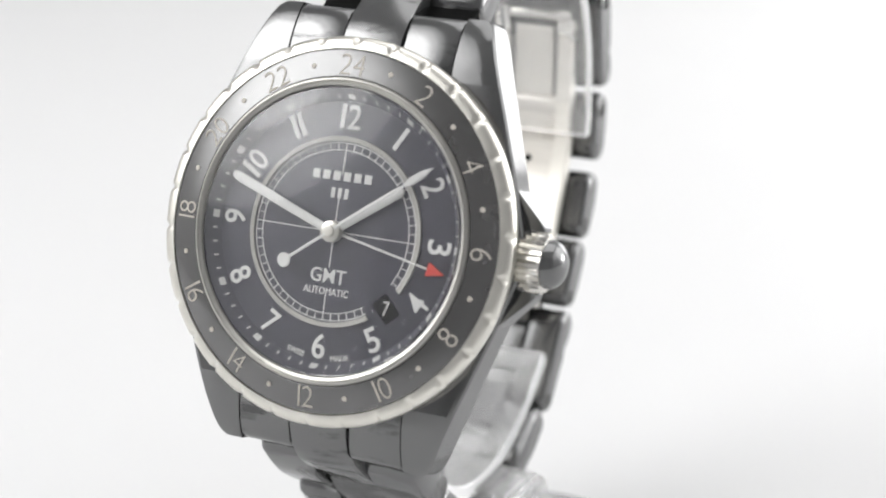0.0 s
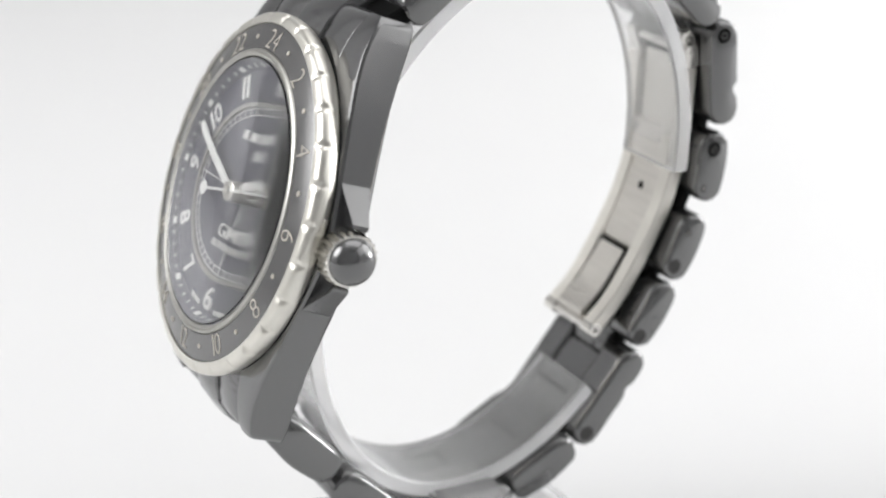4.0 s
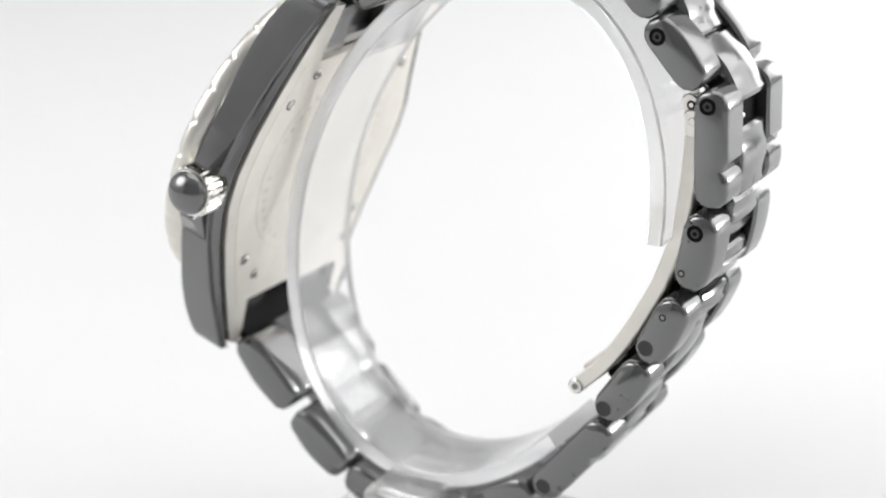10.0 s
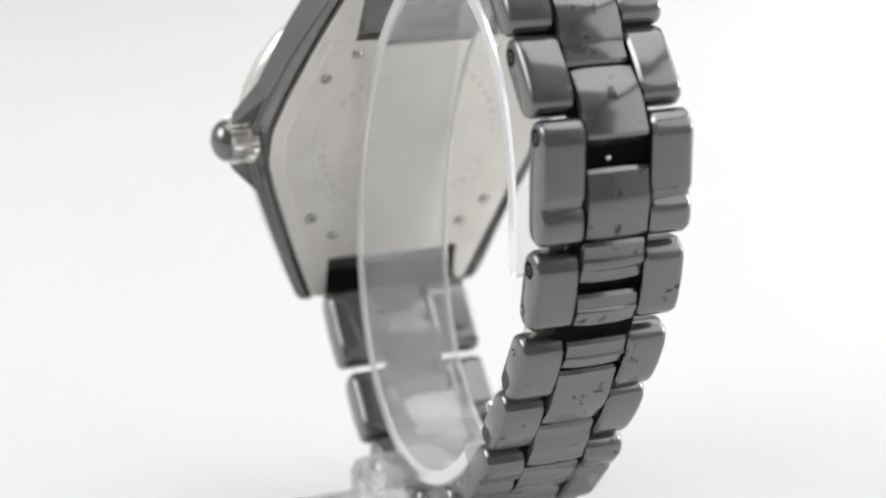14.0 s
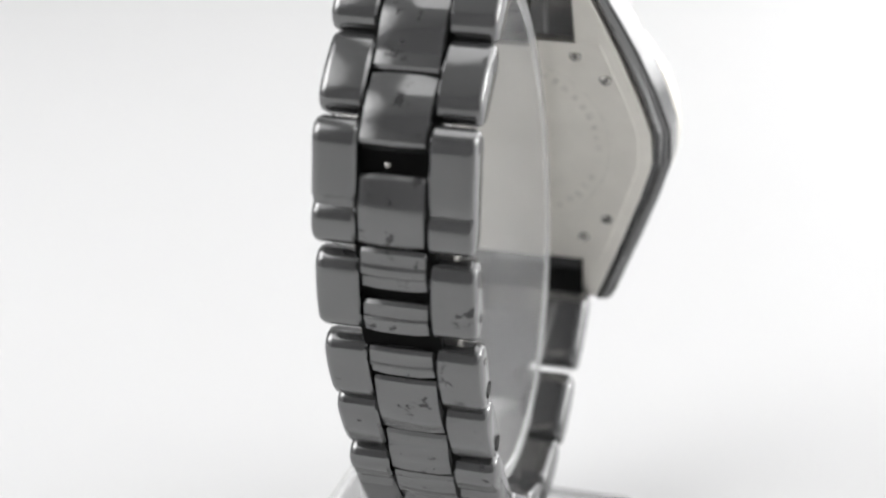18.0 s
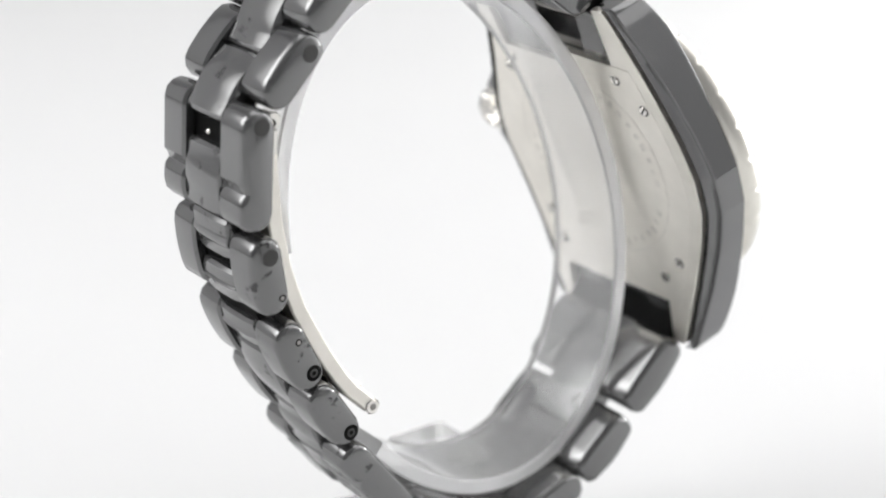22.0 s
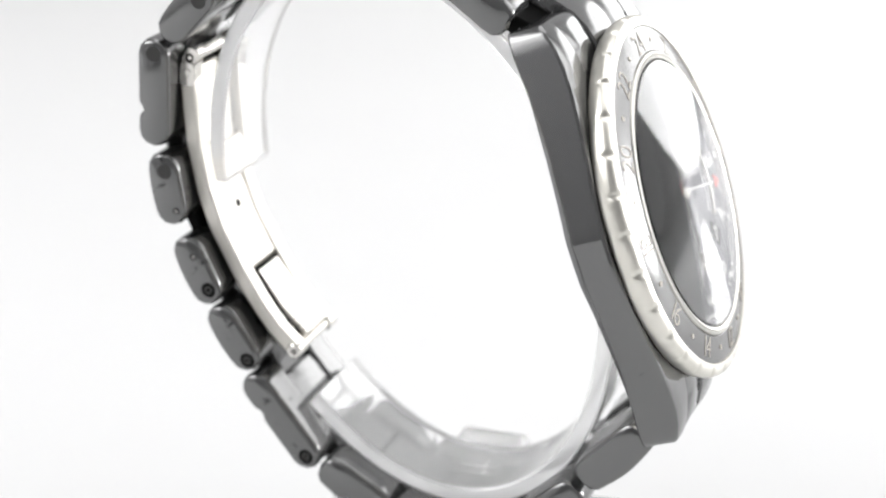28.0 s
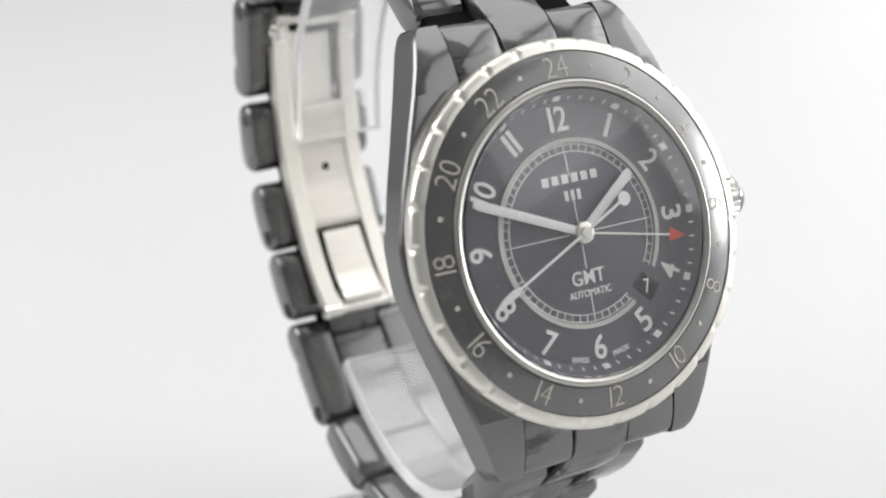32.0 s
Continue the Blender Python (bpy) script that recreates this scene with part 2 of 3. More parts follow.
CENTRES = []
for i in range(len(LINKS) - 1):
    if i in (5, 6, 7, 8):
        continue
    lo = at_share(i, 0.52)
    hi = at_share(i + 1, 0.48)
    if i == 4:
        hi = at_share(5, 0.30)
    if i == 9:
        lo = at_share(9, 0.78)
    CENTRES.append((lo, hi))
CENTRES += [(at_share(5, 0.33), at_share(5, 0.80)), (at_share(5, 0.83), at_share(6, 0.46)), (at_share(6, 0.53), at_share(7, 0.47)),
            (at_share(7, 0.54), at_share(7, 0.97)), (at_share(8, 0.03), at_share(8, 0.44)), (at_share(8, 0.60), at_share(9, 0.02)), (at_share(9, 0.04), at_share(9, 0.60))]
for lo, hi in CENTRES:
    r = 1.75
    lo, hi = lo + r * 0.9, hi - r * 0.9
    pts = [on_line(lo + (hi - lo) * k / 10) for k in range(11)]
    dx = drift(pts[5].y)
    rings = [(dx + x, strip(pts, r + up - 0.1, r, inset, None, 0.45, 0.28)) for x, inset, up in ((-3.6, 0.4, 0), (-3.4, 0.08, 0.05), (-2, 0, 0.16), (0, 0, 0.2), (2, 0, 0.16), (3.4, 0.08, 0.05), (3.6, 0.4, 0))]
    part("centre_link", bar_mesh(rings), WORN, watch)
# black strips under the ends of the centre links, as shade in their gaps
for (_, hi), (lo, _) in zip(sorted(CENTRES), sorted(CENTRES)[1:]):
    if lo - hi < 2.0:
        mid = (lo + hi) / 2
        shade_run = [on_line(mid + d) for d in (-1.2, 0, 1.2)]
        part("shade_core", bar_mesh([(drift(shade_run[1].y) + x, strip(shade_run, 0.75, 0.9, inset)) for x, inset in ((-3.7, 0.1), (-3.5, 0), (3.5, 0), (3.7, 0.1))]), DARK, watch, "black strip as shade in the gap between centre links")
# black strips added as the shade in two gaps of the clasp links
for i, shares in ((9, (0.50, 0.60, 0.70, 0.80, 0.90)), (8, (0.34, 0.43, 0.52, 0.61, 0.70))):
    shade_run = [on_line(at_share(i, f)) for f in shares]
    part("shade_core", bar_mesh([(drift(-54) + x, strip(shade_run, 0.5, 1.2, 0.0)) for x in (-3.7, 3.7)]), DARK, watch, "black strip as shade in the gap between clasp links")
# steel ball added to stand for a glint in the clasp gap
bm = bmesh.new()
bmesh.ops.create_icosphere(bm, subdivisions=3, radius=0.42 * MM)
part("glint_ball", bm, STEEL, watch, "small steel ball added as a glint in the gap").location = (-0.5 * MM, 31.0 * MM, -53.6 * MM)
# black bars through the link joints, added so that the gaps look shaded
for i in range(4, len(LINKS) - 1):
    a, b = Vector(LINKS[i][1]), Vector(LINKS[i + 1][0])
    w, dx = 4.3, drift(a.y)
    part("shade_core", bar_mesh([(dx + x, strip(along(a, b, 3), 0.85, 0.85, inset)) for x, inset in ((-w, 0.2), (0.2 - w, 0), (w - 0.2, 0), (w, 0.2))]), DARK, watch, "black bar darkening the gap between links")
# the same shade bars where the bracelet meets the case
for a, b in (((-21.6, -6.0), (-24.4, -9.2)), ((22.6, -6.2), (26.0, -9.6))):
    part("shade_core", bar_mesh([(x, strip(along(a, b, 5), 1.0, 1.0, inset)) for x, inset in ((-9.2, 0.2), (-9.0, 0), (9.0, 0), (9.2, 0.2))]), DARK, watch, "black bar darkening the gap between case and bracelet")
for i in range(len(LINKS) - 1):
    for e in (LINKS[i][1], LINKS[i + 1][0]):
        dx = drift(e[1])
        part("link_bar", rod((dx - 7.5, *e), (dx + 7.5, *e), 0.45, 10), STEEL, watch)

# ---- case ----


def table(xs, ys):
    return lambda v: float(np.interp(abs(v), xs, ys))


half_case = table([0, 2.4, 3.0, 8, 14.5, 18, 21, 23, 23.9, 24.4], [20.75, 20.7, 20.55, 19.1, 16.8, 15.45, 14.28, 13.5, 13.0, 12.4])
top_case = table([0, 6, 13, 17, 20, 22, 23.5, 24.4], [-1.75, -1.7, -1.75, -1.9, -2.35, -2.95, -3.65, -4.3])
low_case = table([0, 7, 14, 19, 22, 24.4], [-5.6, -5.7, -6.35, -7.25, -7.9, -8.2])


def back_z(y):
    return -6.95 - 1.6 * (max(0.0, abs(y) - 6) / 18) ** 1.5


def section(y, inner=None):
    """Corner points (x, z) of the right half of the case at y; inner: where a lug starts."""
    w, t, b = half_case(y), top_case(y), low_case(y)
    pts = [(w - 2.2, t + 0.12), (w - 0.55, t), (w - 0.2, t - 0.1), (w, t - 0.4), (w - 0.1, b + 0.2), (w - 0.28, b), (w - 0.6, b + 0.12), (w - 1.0, b - 0.05), (w - 1.3, (b + back_z(y)) / 2), (w - 1.45, back_z(y) + 0.35), (w - 1.55, back_z(y) + 0.5), (w - 1.62, back_z(y) + 1.2), (w - 2.7, back_z(y) + 1.2)]
    if inner is not None:
        pts = [(max(x, inner + 0.05), z) for x, z in pts]
    if inner is None:
        return pts + [(-x, z) for x, z in pts[::-1]]
    return [(inner, t + 0.12)] + pts + [(inner, back_z(y) + 0.9)]


def loft(bm, stations, flip=False):
    loops = [[bm.verts.new(((-x if flip else x) * MM, y * MM, z * MM)) for x, z in pts] for y, pts in stations]
    n = len(loops[0])
    for a, b in zip(loops, loops[1:]):
        for k in range(n):
            bm.faces.new((a[k], a[(k + 1) % n], b[(k + 1) % n], b[k]))
    bm.faces.new(loops[0][::-1])
    bm.faces.new(loops[-1])


bm = bmesh.new()
loft(bm, [(y, section(y)) for y in (-17.4, -16, -14.5, -13, -11, -9.5, -8, -6, -4, -3, -2.4, 0, 2.4, 3, 4, 6, 8, 9.5, 11, 13, 14.5, 16, 17.4)])
case = part("case", bm, CERAMIC, watch, "glossy black ceramic case", 12)
for s in (1, -1):
    for flip in (False, True):
        bm = bmesh.new()
        loft(bm, [(s * y, section(y, 10.05)) for y in (17.4, 18.5, 20, 21, 22, 22.8, 23.5, 23.9, 24.2, 24.4)], flip)
        part("lug", bm, CERAMIC, case, "", 30)

# end pieces between the lugs: two short outer ones at either end, and a long centre one that runs on into the bracelet
for s in (1, -1):
    for x0, x1 in ((-9.97, -3.68), (3.68, 9.97)):
        bm = bmesh.new()
        st = []
        for y in (15.5, 17.5, 19, 20.5, 22, 23, 23.6, 24.0, 24.25):
            t = top_case(y) + 0.12 - (0.55 if y > 24.1 else (0.15 if y > 23.8 else 0))
            lo = -6.9 + (0.6 if y > 24.1 else 0)
            st.append((s * y, [(x0, t - 0.22), (x0 + 0.06, t - 0.06), (x0 + 0.22, t), (x1 - 0.35, t), (x1 - 0.1, t - 0.08), (x1, t - 0.25), (x1, lo), (x0, lo)]))
        loft(bm, st)
        part("end_piece", bm, SCUFFED, watch)
    run = [(17.0 * s, -3.55), (19.0 * s, -3.75), (21.0 * s, -4.25), (22.6 * s, -5.1)]
    run += [(24.6, -6.9), (26.4, -8.9), (28.4, -10.9), (29.6, -11.9)] if s > 0 else [(-23.8, -6.5), (-24.6, -8.4), (-25.2, -10.6), (-25.9, -12.6)]
    rings = [(x, strip(run, 1.9 + up, 1.75, inset, None, 0.45)) for x, inset, up in ((-3.62, 0.4, 0), (-3.45, 0.08, 0.05), (-2, 0, 0.14), (0, 0, 0.18), (2, 0, 0.14), (3.45, 0.08, 0.05), (3.62, 0.4, 0))]
    part("end_piece", bar_mesh(rings), SCUFFED, watch, "long curved centre end piece")


plate_in = table([0, 10, 24.4], [2.45, 2.5, 2.2])


# steel back with four arms along the lugs, cut out for the end pieces
def back_section(y, inner=None):
    w, z = half_case(y) - plate_in(y), back_z(y)
    right = [(w, z + 1.0), (w, z + 0.22), (w - 0.12, z + 0.12), (w - 1.6, z - 0.02), (w - 1.72, z - 0.08)]
    if inner is None:
        return right + [(-x, h) for x, h in right[::-1]]
    right = [(max(x, inner + 0.2), h) for x, h in right]
    return right[:-1] + [(inner + 0.1, z - 0.03), (inner, z + 0.1), (inner, z + 1.0)]


bm = bmesh.new()
loft(bm, [(y, back_section(y)) for y in np.linspace(-18.0, 16.0, 40)])
back = part("case_back", bm, BACK, watch, "warm grey brushed steel case back with screws", 20)
for s, y0 in ((1, 16.0), (-1, 18.0)):
    for flip in (False, True):
        bm = bmesh.new()
        loft(bm, [(s * y, back_section(y, 9.1)) for y in np.linspace(y0, 23.9, 8)], flip)
        part("back_arm", bm, BACK, back, "", 20)
for x in (1, -1):
    for x0, y0 in ((8.9, 14.0), (12.5, 10.6), (12.2, -11.4), (9.1, -14.5)):
        screw = part("screw", rod((x * x0 - 0.2, y0, back_z(y0)), (x * x0 - 0.2, y0, back_z(y0) - 0.30), 0.60, 18, 0.1), STEEL, back)
        part("screw_seat", rod((x * x0 - 0.2, y0, back_z(y0) - 0.09), (x * x0 - 0.2, y0, back_z(y0) - 0.125), 0.74, 18), SOCKET, back)
        turn = Matrix.Translation(((x * x0 - 0.2) * MM, y0 * MM, (back_z(y0) - 0.28) * MM)) @ Matrix.Rotation(radians(50 + 37 * x0 * x), 4, "Z")
        part("slot", slab(-0.55 * MM, 0.55 * MM, -0.1 * MM, 0.1 * MM, -0.04 * MM, 0.02 * MM), DARK, screw).matrix_local = turn
    part("lug_spring", rod((x * 9.4, -23.7, -8.3), (x * 5.2, -23.5, -8.3), 0.45, 12, 0.1), STEEL, back)

# engraved ring on the back with a line of worn, unreadable marks inside it
def on_back(a, r):
    x, y = r * math.sin(radians(a)), r * math.cos(radians(a))
    return Vector((x * MM, y * MM, (back_z(y) - 0.09) * MM))


def back_stroke(a0, a1, r0, r1, n):
    bm = bmesh.new()
    loops = []
    for k in range(n + 1):
        a = a0 + (a1 - a0) * k / n
        loops.append([bm.verts.new(on_back(a, r) + Vector((0, 0, h * MM))) for r, h in ((r0, 0.1), (r0, -0.015), (r1, -0.015), (r1, 0.1))])
    for u, v in zip(loops, loops[1:]):
        for k in range(4):
            bm.faces.new((u[k], u[(k + 1) % 4], v[(k + 1) % 4], v[k]))
    bm.faces.new(loops[0][::-1])
    bm.faces.new(loops[-1])
    return bm


for r in (12.9,):
    part("engraved_ring", back_stroke(0, 359.9, r, r + 0.13, 120), ETCHED, back)
for k in range(44):
    if k % 11 < 9:
        a = k * 360 / 44
        part("engraved_mark", back_stroke(a - 2.4, a + 1.2 + 1.2 * (k * 7 % 3 == 0), 11.1, 11.9 + 0.3 * (k * 5 % 4 == 0), 2), ETCHED, back)

# crown and its guards
part("crown", lathe([(0.5, 19.5), (2.6, 19.6), (2.9, 20.3), (3.05, 20.5), (3.05, 22.9), (2.85, 23.2), (2.6, 23.25), (0.1, 23.25)], 96,
                    lambda a, k: (-0.26 if math.cos(a * 24) < 0.1 else 0.04) if 2 <= k <= 4 else 0, "x"), STEEL, watch, "fluted steel crown").location = (0, 0, -3.9 * MM)
part("cabochon", lathe([(2.6, 23.2)] + [(2.6 * math.cos(a), 23.3 + 1.9 * math.sin(a)) for a in np.linspace(0.1, 1.55, 9)], 48, None, "x"), CERAMIC, watch, "domed black ceramic cabochon").location = (0, 0, -3.9 * MM)
for s in (1, -1):
    # wedge that leaves the flank and thins towards the crown: (x, y, low z, high z) of its outer edge
    shape = [(18.4, 7.8, -5.4, -1.95), (19.3, 7.2, -5.4, -2.0), (19.75, 6.7, -5.4, -2.1), (20.1, 6.3, -5.38, -2.2), (22.1, 4.15, -5.1, -2.95), (22.5, 3.7, -5.05, -3.05), (22.6, 3.3, -5.0, -3.1), (22.4, 3.15, -4.9, -3.15)]
    bm = bmesh.new()
    loops = [[bm.verts.new((x * MM, s * y * MM, z * MM)) for x, z in ((16.5, lo), (x - 0.05, lo), (x, lo + 0.05), (x, hi - 0.05), (x - 0.05, hi), (16.5, hi))] for x, y, lo, hi in shape]
    for a, b in zip(loops, loops[1:]):
        for k in range(6):
            bm.faces.new((a[k], a[(k + 1) % 6], b[(k + 1) % 6], b[k]))
    bm.faces.new(loops[0][::-1])
    bm.faces.new(loops[-1])
    part("crown_guard", bm, CERAMIC, watch, "", 16)

# ---- bezel, crystal, dial ----


# bezel ring: (radius, height, depth of a notch, half its width in degrees), from below upwards
RIM = [(19.0, -1.6, 0, 1), (20.2, -1.6, 0, 1), (20.62, -1.1, 0, 1), (20.82, -0.5, 0.0, 0.5), (20.88, 0.0, 0.12, 0.9), (20.84, 0.42, 0.30, 1.4), (20.66, 0.72, 0.44, 1.9), (20.36, 0.91, 0.42, 2.1), (19.98, 1.02, 0.24, 1.9),
       (19.5, 1.07, 0.0, 1), (19.38, 0.6, 0, 1)]


def scallop(a, k):
    d = abs((math.degrees(a) + 6) % 12 - 6) / RIM[k][3]
    return -RIM[k][2] * (0.5 + 0.5 * math.cos(math.pi * d)) if d < 1 else 0


part("bezel", lathe([(r, h) for r, h, _, _ in RIM], 720, scallop), BEZEL, watch, "scalloped pale steel bezel ring", 40)
insert = part("bezel_insert", lathe([(19.42, 0.6), (19.40, 0.96), (19.3, 1.02), (16.5, 1.55), (16.4, 1.5), (16.35, 0.6)], 128), INSERT, watch, "glossy black ceramic bezel insert with engraved hours")
part("crystal_ring", lathe([(16.4, 1.4), (16.3, 1.7), (16.05, 1.82), (15.95, 1.72), (15.85, 1.82), (15.5, 1.7), (15.3, 1.1)], 128), RING, watch, "polished steel ring round the crystal")
dial = part("dial", lathe([(0.0, -0.45), (13.85, -0.45), (13.9, -0.48)], 96), DIAL, watch, "black dial with white numerals")
flange = part("dial_flange", lathe([(13.75, -0.45), (15.2, 1.1), (15.42, 1.13)], 128), DIAL, watch, "black sloped minute ring")
glass = part("crystal", lathe([(15.2 * k / 12, 2.85 - 1.03 * (k / 12) ** 2) for k in range(13)] + [(15.35, 1.65), (15.2, 1.3), (8.0, 1.4), (0.0, 1.45)], 96), CRYSTAL, watch, "clear sapphire crystal")
glass.visible_shadow = False


def lettering(text, size, squeeze=1.0, depth=0.06, weight=0.0):
    cu = bpy.data.curves.new("letters", "FONT")
    cu.body, cu.size, cu.extrude, cu.align_x, cu.align_y, cu.resolution_u = text, size * MM, depth * MM, "CENTER", "CENTER", 4
    cu.offset = weight * size * MM
    ob = bpy.data.objects.new("letters", cu)
    me = bpy.data.meshes.new_from_object(ob)
    bpy.data.objects.remove(ob)
    me.transform(Matrix.Diagonal((squeeze, 1, 1, 1)))
    return me


def writing(name, text, size, m, mat, parent, squeeze=1.0, bold=0.0, depth=0.06, label=""):
    me = lettering(text, size, squeeze, depth, bold)
    me.materials.append(mat)
    ob = new(name, me)
    ob.parent = parent
    ob.matrix_local = m
    if label:
        tagged(ob, label)
    return ob


def clock_pose(angle, radius, z, outward=True, tilt=0.0):
    a = radians(angle)
    turn = Euler((0, 0, -a + (0 if outward else math.pi))).to_matrix().to_4x4()
    return Matrix.Translation((radius * math.sin(a) * MM, radius * math.cos(a) * MM, z * MM)) @ turn @ Matrix.Rotation(radians(tilt), 4, "X")


def flat_bar(x0, x1, y0, y1, depth=0.06):
    return slab(x0 * MM, x1 * MM, y0 * MM, y1 * MM, 0, depth * MM)


def numeral(text, high, wide, stroke, depth=0.06, weight=0.0):
    """Tall narrow figures: a one is a plain bar, the rest come from the built-in font, drawn to size."""
    bm = bmesh.new()
    gap = 0.22 * wide
    total = sum(stroke if c == "1" else wide for c in text) + gap * (len(text) - 1)
    x = -total / 2
    for c in text:
        if c == "1":
            for v in bmesh.ops.create_cube(bm, size=1)["verts"]:
                v.co = Vector(((x + stroke * (v.co.x + 0.5)) * MM, high * v.co.y * MM, depth * v.co.z * 2 * MM))
            x += stroke + gap
            continue
        me = lettering(c, 3, 1, depth, weight)
        co = np.array([v.co[:] for v in me.vertices])
        lo, hi = co.min(0), co.max(0)
        fit = Matrix.Translation(((x + wide / 2) * MM, 0, 0)) @ Matrix.Diagonal((wide * MM / (hi[0] - lo[0]), high * MM / (hi[1] - lo[1]), 1, 1)) @ Matrix.Translation((-(lo[0] + hi[0]) / 2, -(lo[1] + hi[1]) / 2, 0))
        me.transform(fit)
        bm.from_mesh(me)
        bpy.data.meshes.remove(me)
        x += wide + gap
    return bm


for h in range(1, 13):
    out = h >= 9 or h <= 3
    part("numeral", numeral(str(h), 2.65, 1.5, 0.5, 0.06, 0.012), LUME, dial).matrix_local = clock_pose(30 * h, 12.15, -0.40, out)
for h in range(2, 25, 2):
    out = h >= 18 or h <= 6
    part("engraved_numeral", numeral(str(h), 2.3, 1.3, 0.22, 0.04, -0.018), ENGRAVED, insert).matrix_local = clock_pose(15 * h, 17.75, 1.335, out, -10.7 if out else 10.7)
for k in range(12):
    bm = lathe([(0.01, 0.06), (0.28, 0.06), (0.3, -0.05)], 12)
    part("engraved_dot", bm, ENGRAVED, insert).matrix_local = clock_pose(15 + 30 * k, 17.8, 1.33, True, -10.7)
for k in range(60):
    five = k % 5 == 0
    bm = flat_bar(-0.42, 0.42, -0.4, 0.4, 0.05) if five else flat_bar(-0.08, 0.08, -0.3, 0.3, 0.05)
    part("minute_mark", bm, LUME, flange).matrix_local = clock_pose(6 * k, 14.32, 0.2, True, 47)

# chapter ring with its ladder track, open at the date


def arc_band(r0, r1, z0, z1, a0, a1, n):
    bm = bmesh.new()
    loops = []
    for k in range(n + 1):
        a = radians(a0 + (a1 - a0) * k / n)
        loops.append([bm.verts.new((r * math.sin(a) * MM, r * math.cos(a) * MM, z * MM)) for r, z in ((r0, z0), (r0, z1), (r1, z1), (r1, z0))])
    for a, b in zip(loops, loops[1:]):
        for k in range(4):
            bm.faces.new((a[k], a[(k + 1) % 4], b[(k + 1) % 4], b[k]))
    bm.faces.new(loops[0][::-1])
    bm.faces.new(loops[-1])
    return bm


part("chapter_ring", arc_band(9.55, 10.05, -0.46, -0.15, 148, 482, 120), RING, dial, "raised pale steel ring")
for r in (8.55, 9.3):
    part("track_line", arc_band(r, r + 0.1, -0.46, -0.40, 148, 482, 120), LUME, dial)
for k in range(60):
    a = 6 * k
    if 122 < a < 148:
        continue
    part("track_rung", flat_bar(-0.05, 0.05, -0.36, 0.36, 0.05), LUME, dial).matrix_local = clock_pose(a, 8.97, -0.45)
for a in (0, 90, 180, 270):
    part("cross_line", flat_bar(-0.06, 0.06, -1.5 if a in (0, 180) else -3.6, 1.0 if a in (0, 180) else 3.6, 0.05), LUME, dial).matrix_local = clock_pose(a, 7.5 if a in (0, 180) else 4.9, -0.45)
part("cross_line", flat_bar(-0.06, 0.06, -1.7, 1.7, 0.05), LUME, dial).matrix_local = clock_pose(0, 1.9, -0.45)
part("cross_line", flat_bar(-0.06, 0.06, -1.5, 1.5, 0.05), LUME, dial).matrix_local = clock_pose(180, 2.3, -0.45)
# brand and model marks, as plain shapes
for k in range(6):
    part("brand_mark", flat_bar(-0.40, 0.40, -0.48, 0.48, 0.06), LUME, dial).location = ((-3.05 + 1.22 * k) * MM, 5.85 * MM, -0.45 * MM)
for k in range(3):
    part("model_mark", flat_bar(-0.22, 0.22, -0.55, 0.55, 0.06), LUME, dial).location = ((-0.78 + 0.78 * k) * MM, 4.05 * MM, -0.45 * MM)
writing("lettering", "GMT", 2.1, Matrix.Translation((0, -4.75 * MM, -0.42 * MM)), LUME, dial, 0.95, 0.008)
writing("lettering", "AUTOMATIC", 1.08, Matrix.Translation((0, -6.35 * MM, -0.42 * MM)), LUME, dial, 0.85, 0.012)
writing("lettering", "SWISS", 0.85, clock_pose(191.5, 13.35, -0.42, False), LUME, dial, 0.95, 0.015)
writing("lettering", "MADE", 0.85, clock_pose(169, 13.35, -0.42, False), LUME, dial, 0.95, 0.015)
window = part("date_window", flat_bar(-1.35, 1.35, -1.0, 1.0, 0.05), DARK, dial, "black date window with a white 7")
window.matrix_local = clock_pose(135, 10.1, -0.42) @ Matrix.Rotation(radians(90), 4, "Z")
writing("date_numeral", "7", 2.2, Matrix.Translation((0, 0, 0.08 * MM)) @ Matrix.Rotation(radians(45 + 0), 4, "Z"), LUME, window, 0.75)


def pointer(name, outline, z, thick, mat, label):
    bm = bmesh.new()
    lo = [bm.verts.new((x * MM, y * MM, z * MM)) for x, y in outline]
    mid = [bm.verts.new((x * MM, y * MM, (z + thick * 0.6) * MM)) for x, y in outline]
    hi = [bm.verts.new((x * 0.7 * MM, y * 0.995 * MM, (z + thick) * MM)) for x, y in outline]
    n = len(outline)
    for a, b in ((lo, mid), (mid, hi)):
        for k in range(n):
            bm.faces.new((a[k], a[(k + 1) % n], b[(k + 1) % n], b[k]))
    bm.faces.new(lo[::-1])
    bm.faces.new(hi)
    return part(name, bm, mat, watch, label)


hour_hand = pointer("hour_hand", [(-0.46, 0), (-0.58, 8.6), (-0.36, 9.2), (0.36, 9.2), (0.58, 8.6), (0.46, 0), (0, -0.6)], 0.0, 0.16, LUME, "white baton hour hand")
minute_hand = pointer("minute_hand", [(-0.46, 0), (-0.54, 12.9), (-0.32, 13.6), (0.32, 13.6), (0.54, 12.9), (0.46, 0), (0, -0.6)], 0.3, 0.16, LUME, "white baton minute hand")
gmt_hand = pointer("gmt_hand", [(-0.14, 0), (-0.11, 11.6), (0.11, 11.6), (0.14, 0), (0, -0.5)], -0.25, 0.14, LUME, "thin white second-zone hand with red arrow tip")
arrow = [(-0.75, 11.5), (0, 13.5), (0.75, 11.5)]
bm = bmesh.new()
lo = [bm.verts.new((x * MM, y * MM, -0.28 * MM)) for x, y in arrow]
